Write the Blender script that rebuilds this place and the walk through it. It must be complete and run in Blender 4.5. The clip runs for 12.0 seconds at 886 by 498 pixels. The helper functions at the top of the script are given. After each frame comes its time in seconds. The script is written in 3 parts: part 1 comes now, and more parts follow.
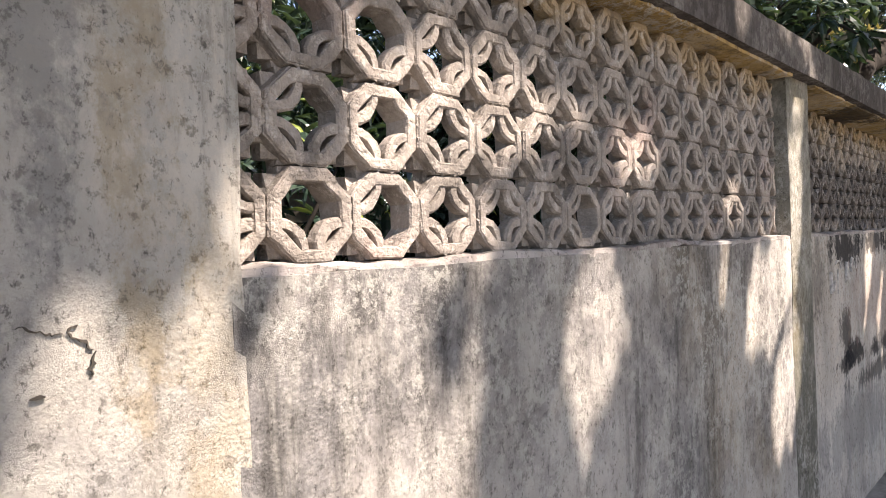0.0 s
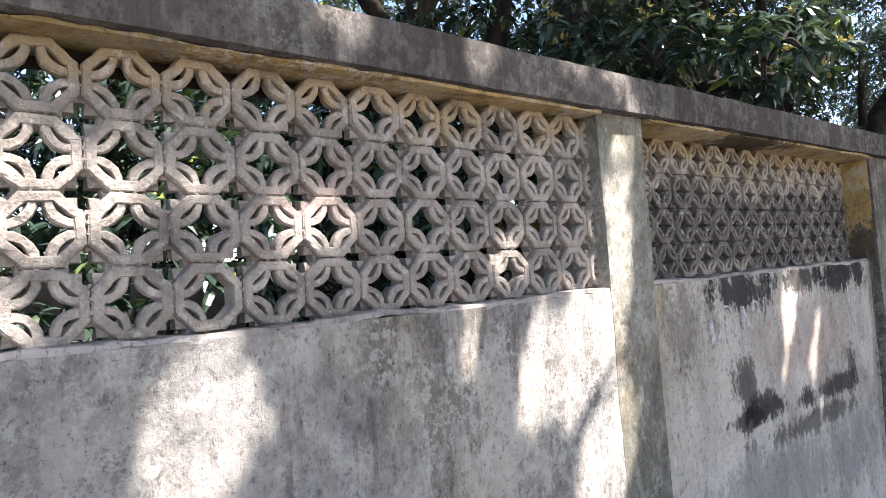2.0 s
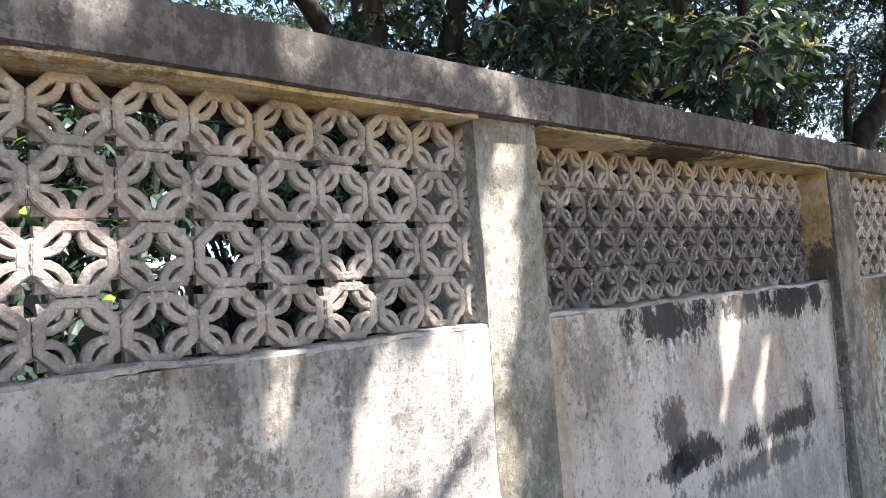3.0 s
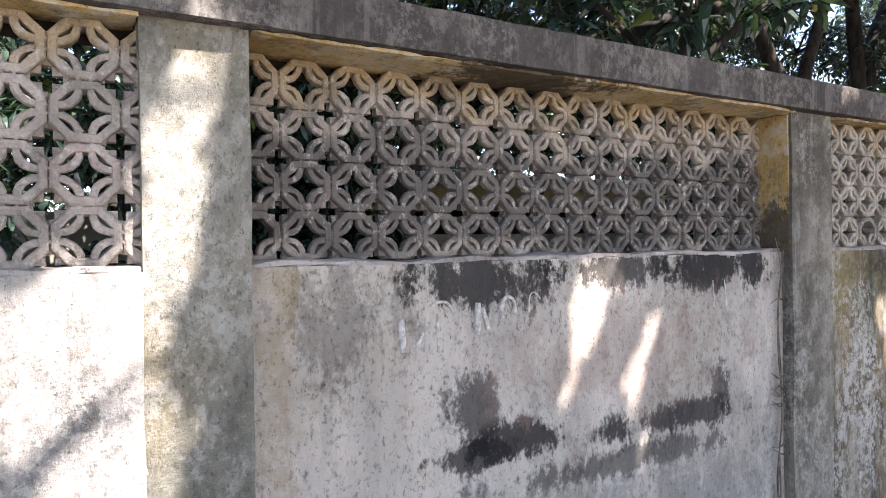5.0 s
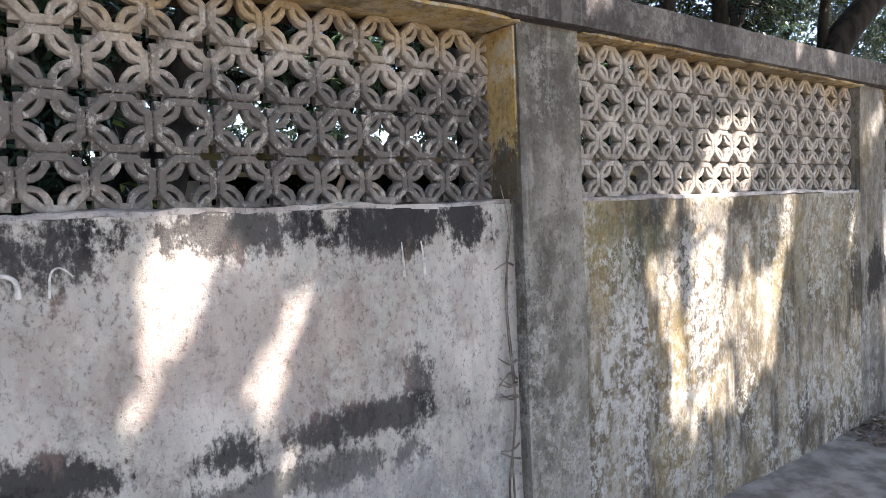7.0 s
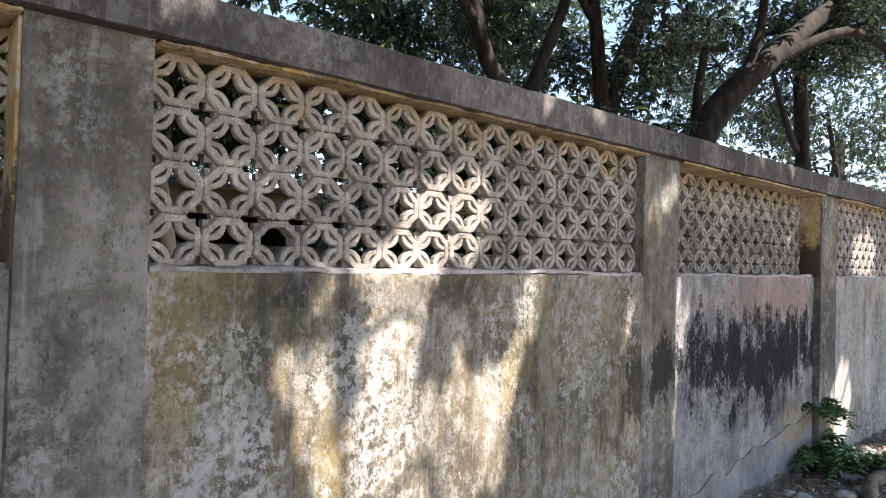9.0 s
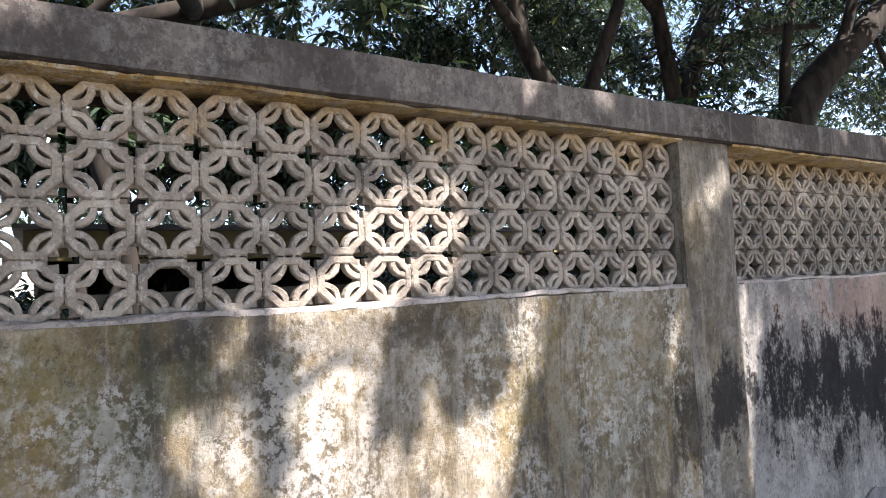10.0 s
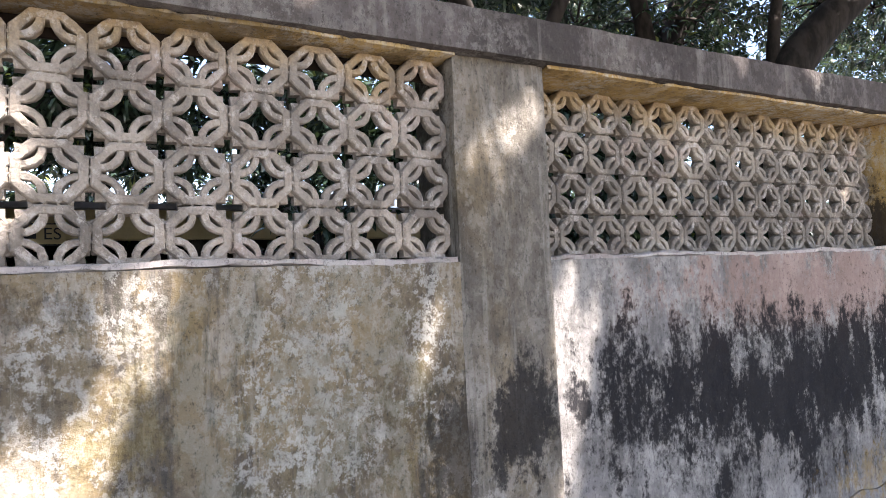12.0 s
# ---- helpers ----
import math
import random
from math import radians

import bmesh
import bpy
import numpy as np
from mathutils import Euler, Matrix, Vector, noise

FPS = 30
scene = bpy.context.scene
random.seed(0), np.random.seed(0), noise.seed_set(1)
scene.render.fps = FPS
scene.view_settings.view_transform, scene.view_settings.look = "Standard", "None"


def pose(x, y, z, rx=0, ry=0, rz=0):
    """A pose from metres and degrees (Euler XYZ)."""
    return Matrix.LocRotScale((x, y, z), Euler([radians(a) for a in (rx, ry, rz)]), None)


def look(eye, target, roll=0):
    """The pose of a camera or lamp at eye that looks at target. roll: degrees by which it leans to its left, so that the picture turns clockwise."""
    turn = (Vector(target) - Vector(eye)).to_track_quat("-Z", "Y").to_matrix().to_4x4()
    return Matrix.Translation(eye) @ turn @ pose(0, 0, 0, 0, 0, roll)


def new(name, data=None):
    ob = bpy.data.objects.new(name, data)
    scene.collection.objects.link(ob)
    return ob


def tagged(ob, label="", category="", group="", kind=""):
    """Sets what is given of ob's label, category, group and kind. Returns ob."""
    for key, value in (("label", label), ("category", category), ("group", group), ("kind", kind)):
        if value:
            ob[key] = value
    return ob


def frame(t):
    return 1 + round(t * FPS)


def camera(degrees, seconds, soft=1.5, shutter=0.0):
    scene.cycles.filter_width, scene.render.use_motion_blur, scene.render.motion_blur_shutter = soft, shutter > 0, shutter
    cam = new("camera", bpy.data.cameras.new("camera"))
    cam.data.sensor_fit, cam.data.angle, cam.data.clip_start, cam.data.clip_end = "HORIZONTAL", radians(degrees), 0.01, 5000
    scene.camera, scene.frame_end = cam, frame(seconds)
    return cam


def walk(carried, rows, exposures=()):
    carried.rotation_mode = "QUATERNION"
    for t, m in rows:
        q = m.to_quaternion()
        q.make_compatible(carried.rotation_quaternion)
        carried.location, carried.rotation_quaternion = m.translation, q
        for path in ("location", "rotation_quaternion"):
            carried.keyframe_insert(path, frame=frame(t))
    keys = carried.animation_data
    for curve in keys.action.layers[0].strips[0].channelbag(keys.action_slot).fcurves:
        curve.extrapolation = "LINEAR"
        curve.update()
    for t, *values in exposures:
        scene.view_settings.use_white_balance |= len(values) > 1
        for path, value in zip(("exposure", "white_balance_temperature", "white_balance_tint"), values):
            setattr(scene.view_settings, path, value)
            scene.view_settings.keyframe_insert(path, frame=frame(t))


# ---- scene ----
cam = camera(68.0, 12.0, soft=0.92)
PATH = [
    (0, (0.052, 0.108, 1.581), (1.48, 1.508, 1.558), -2.1),
    (0.5, (0.199, -0.106, 1.626), (1.527, 1.388, 1.705), -5.8),
    (1, (0.433, -0.25, 1.602), (1.729, 1.271, 1.692), -4.8),
    (1.5, (0.699, -0.417, 1.623), (1.934, 1.151, 1.757), -4.1),
    (2, (0.988, -0.536, 1.641), (2.256, 1.008, 1.725), -4.2),
    (2.5, (1.335, -0.508, 1.651), (2.666, 0.978, 1.798), -1.6),
    (3, (1.61, -0.557, 1.683), (2.878, 0.985, 1.796), -4.1),
    (3.5, (1.898, -0.683, 1.732), (3.105, 0.911, 1.739), -2.0),
    (3.7, (1.975, -0.701, 1.766), (3.274, 0.818, 1.712), -1.1),
    (5.3, (3.082, -0.95, 1.586), (4.001, 0.826, 1.61), -2.2),
    (5.5, (3.197, -0.919, 1.587), (4.107, 0.861, 1.661), -3.6),
    (6, (3.502, -0.774, 1.528), (4.459, 0.982, 1.501), -3.4),
    (6.5, (3.844, -0.788, 1.507), (4.822, 0.957, 1.49), -3.8),
    (7, (4.219, -0.846, 1.51), (5.396, 0.767, 1.404), -2.4),
    (7.5, (4.58, -0.809, 1.526), (5.954, 0.645, 1.516), 2.4),
    (7.7, (4.722, -0.806, 1.536), (6.16, 0.584, 1.538), 1.8),
    (9.3, (5.88, -1.051, 1.598), (7.143, 0.5, 1.609), 0.1),
    (9.5, (6.026, -1.011, 1.6), (7.282, 0.544, 1.539), -3.0),
    (10, (6.391, -0.966, 1.582), (7.45, 0.725, 1.709), -3.0),
    (10.5, (6.712, -0.92, 1.604), (7.732, 0.792, 1.776), -0.4),
    (11, (7.035, -0.833, 1.567), (8.058, 0.871, 1.786), -2.2),
    (11.5, (7.404, -0.812, 1.531), (8.424, 0.903, 1.666), -5.8),
    (12, (7.871, -0.857, 1.473), (8.819, 0.9, 1.576), -2.6),
]
walk(cam, [(t, look(eye, target, roll)) for t, eye, target, roll in PATH], [(0, 1.6, 7100, 20), (0.6, 1.65, 7200, 20), (1.5, 1.9, 6550, 19), (2.5, 2.05, 6400, 15), (5.5, 2.35, 6500, 19), (6.5, 2.45, 6500, 19), (7.5, 2.1, 6350, 15), (9.5, 1.95, 6450, 17), (12, 2.4, 6450, 20)])

# ---- light ----
SUN_DIR = Vector((-0.35, 1.0, -1.4)).normalized()
world = bpy.data.worlds.new("sky")
scene.world = world
world.use_nodes = True
wn = world.node_tree.nodes
sky = wn.new("ShaderNodeTexSky")
sky.sky_type, sky.sun_disc = "NISHITA", False
sky.sun_elevation = math.asin(-SUN_DIR.z)
sky.sun_rotation = math.atan2(-SUN_DIR.x, -SUN_DIR.y)
wn["Background"].inputs["Strength"].default_value = 0.11
world.node_tree.links.new(sky.outputs[0], wn["Background"].inputs["Color"])
sun_data = bpy.data.lights.new("sun", "SUN")
sun_data.energy, sun_data.angle, sun_data.color = 5.0, radians(0.42), (1.0, 0.94, 0.84)
sun = new("sun", sun_data)
sun.rotation_mode = "QUATERNION"
sun.rotation_quaternion = SUN_DIR.to_track_quat("-Z", "Y")
sun.location = (5, -20, 30)


# ---- materials ----
class Nodes:
    """A short way to write node graphs."""

    def __init__(self, name):
        self.mat = bpy.data.materials.new(name)
        self.mat.use_nodes = True
        self.tree = self.mat.node_tree
        self.bsdf = self.tree.nodes["Principled BSDF"]
        self.place = self.tree.nodes.new("ShaderNodeNewGeometry").outputs["Position"]

    def put(self, socket, value):
        if isinstance(value, (int, float)):
            socket.default_value = value
        elif isinstance(value, tuple):
            socket.default_value = (*value, 1.0) if len(socket.default_value) == 4 else value
        else:
            self.tree.links.new(value, socket)

    def math(self, op, a, b=0.0, clamp=False):
        n = self.tree.nodes.new("ShaderNodeMath")
        n.operation, n.use_clamp = op, clamp
        self.put(n.inputs[0], a)
        self.put(n.inputs[1], b)
        return n.outputs[0]

    def noise(self, scale, detail=4.0, stretch=(1, 1, 1), shift=0.0, rough=0.6):
        m = self.tree.nodes.new("ShaderNodeMapping")
        self.put(m.inputs["Vector"], self.place)
        m.inputs["Scale"].default_value = stretch
        m.inputs["Location"].default_value = (shift, shift * 0.7, shift * 1.3)
        n = self.tree.nodes.new("ShaderNodeTexNoise")
        n.inputs["Scale"].default_value, n.inputs["Detail"].default_value, n.inputs["Roughness"].default_value = scale, detail, rough
        self.put(n.inputs["Vector"], m.outputs[0])
        return n.outputs["Fac"]

    def ramp(self, value, lo, hi, to=1.0):
        n = self.tree.nodes.new("ShaderNodeMapRange")
        n.interpolation_type = "SMOOTHSTEP"
        self.put(n.inputs["Value"], value)
        n.inputs["From Min"].default_value, n.inputs["From Max"].default_value, n.inputs["To Max"].default_value = lo, hi, to
        return n.outputs[0]

    def mix(self, fac, a, b, kind="MIX"):
        n = self.tree.nodes.new("ShaderNodeMix")
        n.data_type, n.blend_type = "RGBA", kind
        self.put(n.inputs[0], fac)
        self.put(n.inputs[6], a)
        self.put(n.inputs[7], b)
        return n.outputs[2]

    def axes(self):
        n = self.tree.nodes.new("ShaderNodeSeparateXYZ")
        self.put(n.inputs[0], self.place)
        return n.outputs

    def random(self):
        return self.tree.nodes.new("ShaderNodeObjectInfo").outputs["Random"]

    def bump(self, height, strength, distance=0.01):
        n = self.tree.nodes.new("ShaderNodeBump")
        n.inputs["Strength"].default_value, n.inputs["Distance"].default_value = strength, distance
        self.put(n.inputs["Height"], height)
        self.put(self.bsdf.inputs["Normal"], n.outputs[0])

    def done(self, colour, rough=0.9):
        self.put(self.bsdf.inputs["Base Color"], colour)
        self.put(self.bsdf.inputs["Roughness"], rough)
        self.bsdf.inputs["Specular IOR Level"].default_value = 0.25
        return self.mat


BLACK, PINK, GREY, LIME, RUST, MOSS = (0.0075, 0.008, 0.012), (0.43, 0.295, 0.245), (0.23, 0.23, 0.235), (0.6, 0.57, 0.52), (0.34, 0.22, 0.05), (0.10, 0.11, 0.04)


def weathered(name, dark, pale, ochre=0.35, algae=0.5, drip=0.4, seed=0.0, stains=(), bump=0.8, lichen=0.7, lift=1.0):
    """Old lime and cement render. stains: (colour, x, z, half width, half height, strength), ragged and dripping."""
    n = Nodes(name)
    big = n.noise(1.9, 5, (1, 1, 0.7), seed)
    flake = n.noise(13.0, 10, (1, 1, 0.7), seed + 1, 0.72)
    speck = n.noise(42.0, 8, (1, 1, 0.8), seed + 2, 0.75)
    c = n.mix(n.ramp(big, 0.36, 0.64), dark, pale)
    c = n.mix(n.ramp(n.noise(1.5, 7, (1, 1, 0.5), seed + 3), 0.5, 0.66, ochre), c, (0.36, 0.25, 0.09))
    # pale flakes of lime where the skin has held
    hold = n.math("ADD", flake, n.math("MULTIPLY", n.math("SUBTRACT", big, 0.5), 0.35))
    c = n.mix(n.ramp(hold, 0.5, 0.57, 0.5 * lift), c, n.mix(0.65, c, (0.66, 0.63, 0.57)))
    c = n.mix(n.ramp(hold, 0.46, 0.38, 0.55), c, n.mix(0.6, c, (0.09, 0.085, 0.075)))
    # long dark and pale runs of rain water
    c = n.mix(n.ramp(n.noise(6.0, 9, (1, 1, 0.13), seed + 5, 0.7), 0.52, 0.62, algae), c, (0.07, 0.066, 0.062))
    c = n.mix(n.ramp(n.noise(13.0, 7, (1, 1, 0.05), seed + 8, 0.65), 0.56, 0.64, drip), c, (0.58, 0.56, 0.5))
    x, _, z = n.axes()
    ragged = n.noise(7.0, 11, (1.2, 1, 0.6), seed + 11, 0.78)
    wide = n.noise(2.6, 4, (1, 1, 0.8), seed + 14)
    wobble = n.math("ADD", n.math("MULTIPLY", n.math("SUBTRACT", ragged, 0.5), 2.6), n.math("MULTIPLY", n.math("SUBTRACT", wide, 0.5), 1.3))
    wobble = n.math("ADD", wobble, n.math("MULTIPLY", n.math("SUBTRACT", speck, 0.5), 1.3))
    wobble = n.math("ADD", wobble, n.math("MULTIPLY", n.math("SUBTRACT", n.noise(9.0, 5, (1, 1, 0.09), seed + 27, 0.6), 0.5), 1.3))
    # crusts of pale lichen in loose groups
    crust = n.noise(24.0, 12, (1, 1, 0.9), seed + 21, 0.82)
    group = n.ramp(n.noise(2.4, 3, (1, 1, 0.7), seed + 23), 0.43, 0.57)
    c = n.mix(n.math("MULTIPLY", n.ramp(crust, 0.5, 0.54, lichen), group), c, (0.6, 0.585, 0.53))
    pit = n.noise(70.0, 6, (1, 1, 0.6), seed + 25, 0.8)
    c = n.mix(n.ramp(pit, 0.44, 0.36, 0.8), c, n.mix(0.8, c, (0.03, 0.028, 0.025)))
    c = n.mix(n.ramp(speck, 0.54, 0.6, 0.3 * lift), c, n.mix(0.5, c, (0.68, 0.65, 0.6)))
    for colour, sx, sz, hw, hh, strength in stains:
        dx = n.math("DIVIDE", n.math("SUBTRACT", x, sx), hw)
        dz = n.math("DIVIDE", n.math("SUBTRACT", z, sz), hh)
        far = n.math("SQRT", n.math("ADD", n.math("MULTIPLY", dx, dx), n.math("MULTIPLY", dz, dz)))
        edge = n.math("ADD", far, n.math("MULTIPLY", wobble, 1.45 if hw > 0.025 else 0.2))
        share = n.ramp(edge, 1.2, 0.6, strength)
        if colour == LIME:
            share = n.math("MULTIPLY", share, n.ramp(crust, 0.47, 0.51))
        elif colour in (RUST, MOSS):
            share = n.math("MULTIPLY", share, n.ramp(flake, 0.4, 0.58))
        c = n.mix(share, c, colour)
    c = n.mix(n.ramp(n.noise(3.5, 9, (1, 1, 0.5), seed + 17, 0.75), 0.42, 0.62, 0.5), n.mix(0.35, c, (0.05, 0.048, 0.045)), c)
    c = n.mix(n.ramp(speck, 0.45, 0.37, 0.6), c, n.mix(0.75, c, (0.045, 0.042, 0.038)))
    n.bump(n.math("ADD", n.math("MULTIPLY", flake, 1.0), n.math("MULTIPLY", crust, 0.8)), bump, 0.016)
    n.done(c, 0.96)
    n.bsdf.inputs["Specular IOR Level"].default_value = 0.06
    return n.mat


mat_end = weathered("render_end", (0.42, 0.41, 0.40), (0.72, 0.67, 0.58), 0.55, 0.5, 0.3, 1.0, (
    (RUST, 0.40, 1.95, 0.06, 0.6, 0.4), (RUST, 0.2, 2.0, 0.03, 0.5, 0.3), (RUST, 0.48, 1.25, 0.04, 0.4, 0.25), (GREY, 0.28, 2.0, 0.06, 0.35, 0.5)), lichen=0.85, lift=1.4)
mat_bay1 = weathered("render_grey", (0.27, 0.26, 0.255), (0.56, 0.52, 0.48), 0.3, 0.55, 0.3, 4.0, lichen=0.85, lift=1.5)
mat_bay2 = weathered("render_sooty", (0.52, 0.47, 0.42), (0.72, 0.66, 0.59), 0.15, 0.15, 0.3, 7.0, (
    (BLACK, 4.2, 1.46, 0.34, 0.11, 0.9), (BLACK, 4.85, 1.49, 0.35, 0.08, 0.85), (BLACK, 5.5, 1.47, 0.42, 0.11, 0.93), (BLACK, 3.75, 1.33, 0.22, 0.2, 0.4),
    (BLACK, 4.13, 1.0, 0.1, 0.12, 0.8), (BLACK, 4.36, 0.87, 0.2, 0.07, 0.9), (BLACK, 4.1, 0.84, 0.2, 0.05, 0.85), (BLACK, 4.8, 0.83, 0.12, 0.08, 0.9), (BLACK, 5.3, 0.84, 0.3, 0.06, 0.85), (BLACK, 5.5, 0.98, 0.07, 0.14, 0.8), (BLACK, 4.9, 0.7, 0.5, 0.06, 0.7), (GREY, 4.5, 0.45, 1.5, 0.2, 0.5), (RUST, 3.42, 0.9, 0.07, 0.7, 0.4), (PINK, 5.0, 1.15, 0.7, 0.22, 0.35)))
mat_bay3 = weathered("render_mossy", (0.13, 0.104, 0.065), (0.32, 0.26, 0.17), 0.5, 0.8, 0.3, 12.0, (
    (LIME, 6.55, 0.85, 0.22, 0.45, 0.95), (LIME, 7.0, 1.2, 0.3, 0.25, 0.7), (RUST, 6.38, 1.22, 0.07, 0.25, 0.6), (RUST, 6.95, 0.92, 0.06, 0.2, 0.6), (RUST, 7.9, 1.1, 0.1, 0.25, 0.4), (MOSS, 8.35, 1.2, 0.5, 0.4, 0.3), (BLACK, 8.9, 0.95, 0.1, 0.18, 0.7),
    (MOSS, 6.6, 1.35, 0.4, 0.25, 0.5), (LIME, 7.2, 1.1, 0.3, 0.5, 0.3), (BLACK, 7.3, 1.45, 0.7, 0.06, 0.4)), lichen=0.75)
mat_bay4 = weathered("render_burnt", (0.19, 0.185, 0.18), (0.35, 0.335, 0.32), 0.15, 0.4, 0.2, 15.0, (
    (PINK, 10.9, 1.38, 0.9, 0.24, 0.7), (BLACK, 10.65, 0.95, 1.2, 0.34, 0.96), (BLACK, 10.9, 0.62, 1.0, 0.15, 0.3), (RUST, 11.3, 0.42, 0.3, 0.16, 0.6)), lichen=0.35)
mat_bay5 = weathered("render_far", (0.28, 0.26, 0.24), (0.46, 0.43, 0.39), 0.2, 0.5, 0.3, 19.0)
mat_pillar = weathered("pillar_render", (0.20, 0.195, 0.16), (0.40, 0.38, 0.32), 0.25, 0.35, 0.25, 23.0)
mat_pillar_dark = weathered("pillar_render_dark", (0.12, 0.108, 0.088), (0.26, 0.235, 0.195), 0.3, 0.45, 0.25, 27.0, ((BLACK, 9.15, 1.02, 0.14, 0.16, 0.85),), lichen=0.45, lift=0.6)
mat_coping = weathered("coping_concrete", (0.07, 0.06, 0.058), (0.135, 0.118, 0.112), 0.03, 0.35, 0.15, 31.0, bump=0.5, lichen=0.2, lift=0.3)
mat_soffit = weathered("ochre_limewash", (0.42, 0.28, 0.10), (0.60, 0.43, 0.18), 0.3, 0.5, 0.05, 35.0, ((BLACK, 4.4, 2.2, 0.35, 0.3, 0.8), (BLACK, 7.7, 2.2, 0.9, 0.3, 0.45), (BLACK, 1.1, 2.2, 0.5, 0.3, 0.4)), bump=0.2)
mat_cheek = weathered("ochre_limewash_grimy", (0.50, 0.33, 0.11), (0.64, 0.46, 0.20), 0.3, 0.3, 0.1, 37.0, ((BLACK, 5.95, 1.62, 0.5, 0.2, 0.8), (BLACK, 11.6, 1.6, 0.5, 0.2, 0.85)), bump=0.3)
mat_sill = weathered("sill_mortar", (0.46, 0.40, 0.375), (0.74, 0.67, 0.64), 0.05, 0.2, 0.3, 39.0, bump=0.9)
mat_patch = weathered("base_cement", (0.24, 0.24, 0.24), (0.33, 0.325, 0.32), 0.1, 0.15, 0.1, 43.0, ((RUST, 11.2, 0.38, 0.4, 0.2, 0.7),), bump=0.25, lichen=0.1, lift=0.2)


def block_material(name, tint, soot, seed):
    n = Nodes(name)
    c = n.mix(n.ramp(n.noise(6, 6, shift=seed), 0.35, 0.65), tuple(0.62 * v for v in tint), tint)
    c = n.mix(n.ramp(n.random(), 0.0, 1.0, 0.45), c, n.mix(0.5, c, (0.16, 0.15, 0.14)))
    c = n.mix(n.ramp(n.noise(3, 6, shift=seed + 2), 0.55, 0.7, 0.4), c, (0.46, 0.33, 0.29))
    _, _, z = n.axes()
    rag = n.math("ADD", z, n.math("MULTIPLY", n.math("SUBTRACT", n.noise(4, 6, shift=seed + 4), 0.5), 0.5))
    top = n.ramp(rag, 2.06, 2.2, 0.68)
    c = n.mix(top, c, (0.36, 0.25, 0.115))
    c = n.mix(n.ramp(n.noise(7, 8, (1, 1, 0.5), seed + 6, 0.7), 0.5, 0.62, 0.55), c, (0.10, 0.09, 0.078))
    if soot:
        band = n.math("MULTIPLY", n.ramp(rag, 2.02, 1.93), n.ramp(rag, 1.56, 1.64))
        c = n.mix(n.math("MULTIPLY", band, soot), c, (0.075, 0.07, 0.07))
    c = n.mix(n.ramp(n.noise(16, 9, (1, 1, 0.7), seed + 8, 0.75), 0.52, 0.62, 0.45), c, n.mix(0.6, c, (0.06, 0.052, 0.045)))
    c = n.mix(n.ramp(n.noise(22, 8, (1, 1, 0.8), seed + 10, 0.75), 0.53, 0.61, 0.5), c, (0.58, 0.54, 0.49))
    fine = n.noise(120, 4, shift=seed)
    c = n.mix(n.ramp(fine, 0.35, 0.7, 0.4), c, n.mix(0.6, c, (0.08, 0.07, 0.06)))
    n.bump(n.math("ADD", fine, n.noise(30, 5)), 0.8, 0.009)
    return n.done(c, 0.92)


mat_block_pale = block_material("block_concrete", (0.44, 0.39, 0.345), 0.0, 2.0)
mat_block_soot = block_material("block_concrete_sooty", (0.42, 0.36, 0.30), 0.75, 6.0)
mat_block_grimy = block_material("block_concrete_grimy", (0.42, 0.37, 0.30), 0.3, 12.0)
mat_block_warm = block_material("block_concrete_warm", (0.44, 0.385, 0.32), 0.0, 9.0)


def simple(name, a, b, scale, rough=0.85, bump=0.4, stretch=(1, 1, 1), sheen=0.25):
    n = Nodes(name)
    f = n.noise(scale, 7, stretch)
    n.bump(f, bump, 0.01)
    m = n.done(n.mix(n.ramp(f, 0.35, 0.65), a, b), rough)
    n.bsdf.inputs["Specular IOR Level"].default_value = sheen
    return m


# near-black brown: the shade inside the top notches, put into the colour
mat_notch_shade = simple("notch_shade", (0.012, 0.008, 0.006), (0.03, 0.02, 0.014), 9, 0.95, 0.6)
mat_bark = simple("bark", (0.013, 0.011, 0.01), (0.042, 0.036, 0.031), 9, 0.95, 0.9, (1, 1, 0.3))
mat_ground = simple("earth", (0.17, 0.155, 0.135), (0.36, 0.335, 0.30), 5, 0.95, 0.8)
mat_yard = simple("yard_plaster", (0.15, 0.135, 0.105), (0.25, 0.23, 0.185), 2.5, 0.9, 0.3)
mat_ochre_far = simple("ochre_paint", (0.30, 0.24, 0.12), (0.42, 0.34, 0.18), 2, 0.85, 0.2)
mat_tin = simple("roof_sheet", (0.10, 0.10, 0.10), (0.22, 0.2, 0.19), 3, 0.6, 0.3)
mat_dark = simple("dark_timber", (0.03, 0.028, 0.025), (0.07, 0.06, 0.05), 6)
mat_root = simple("dry_root", (0.09, 0.07, 0.055), (0.22, 0.185, 0.15), 20, 0.95, 0.8)
mat_stone = simple("stone", (0.18, 0.175, 0.165), (0.36, 0.35, 0.33), 8, 0.95, 0.8)
mat_chalk = simple("chalk", (0.34, 0.33, 0.31), (0.62, 0.6, 0.57), 45, 0.95, 0.8)
mat_letter = simple("black_paint", (0.015, 0.015, 0.015), (0.03, 0.03, 0.03), 10)


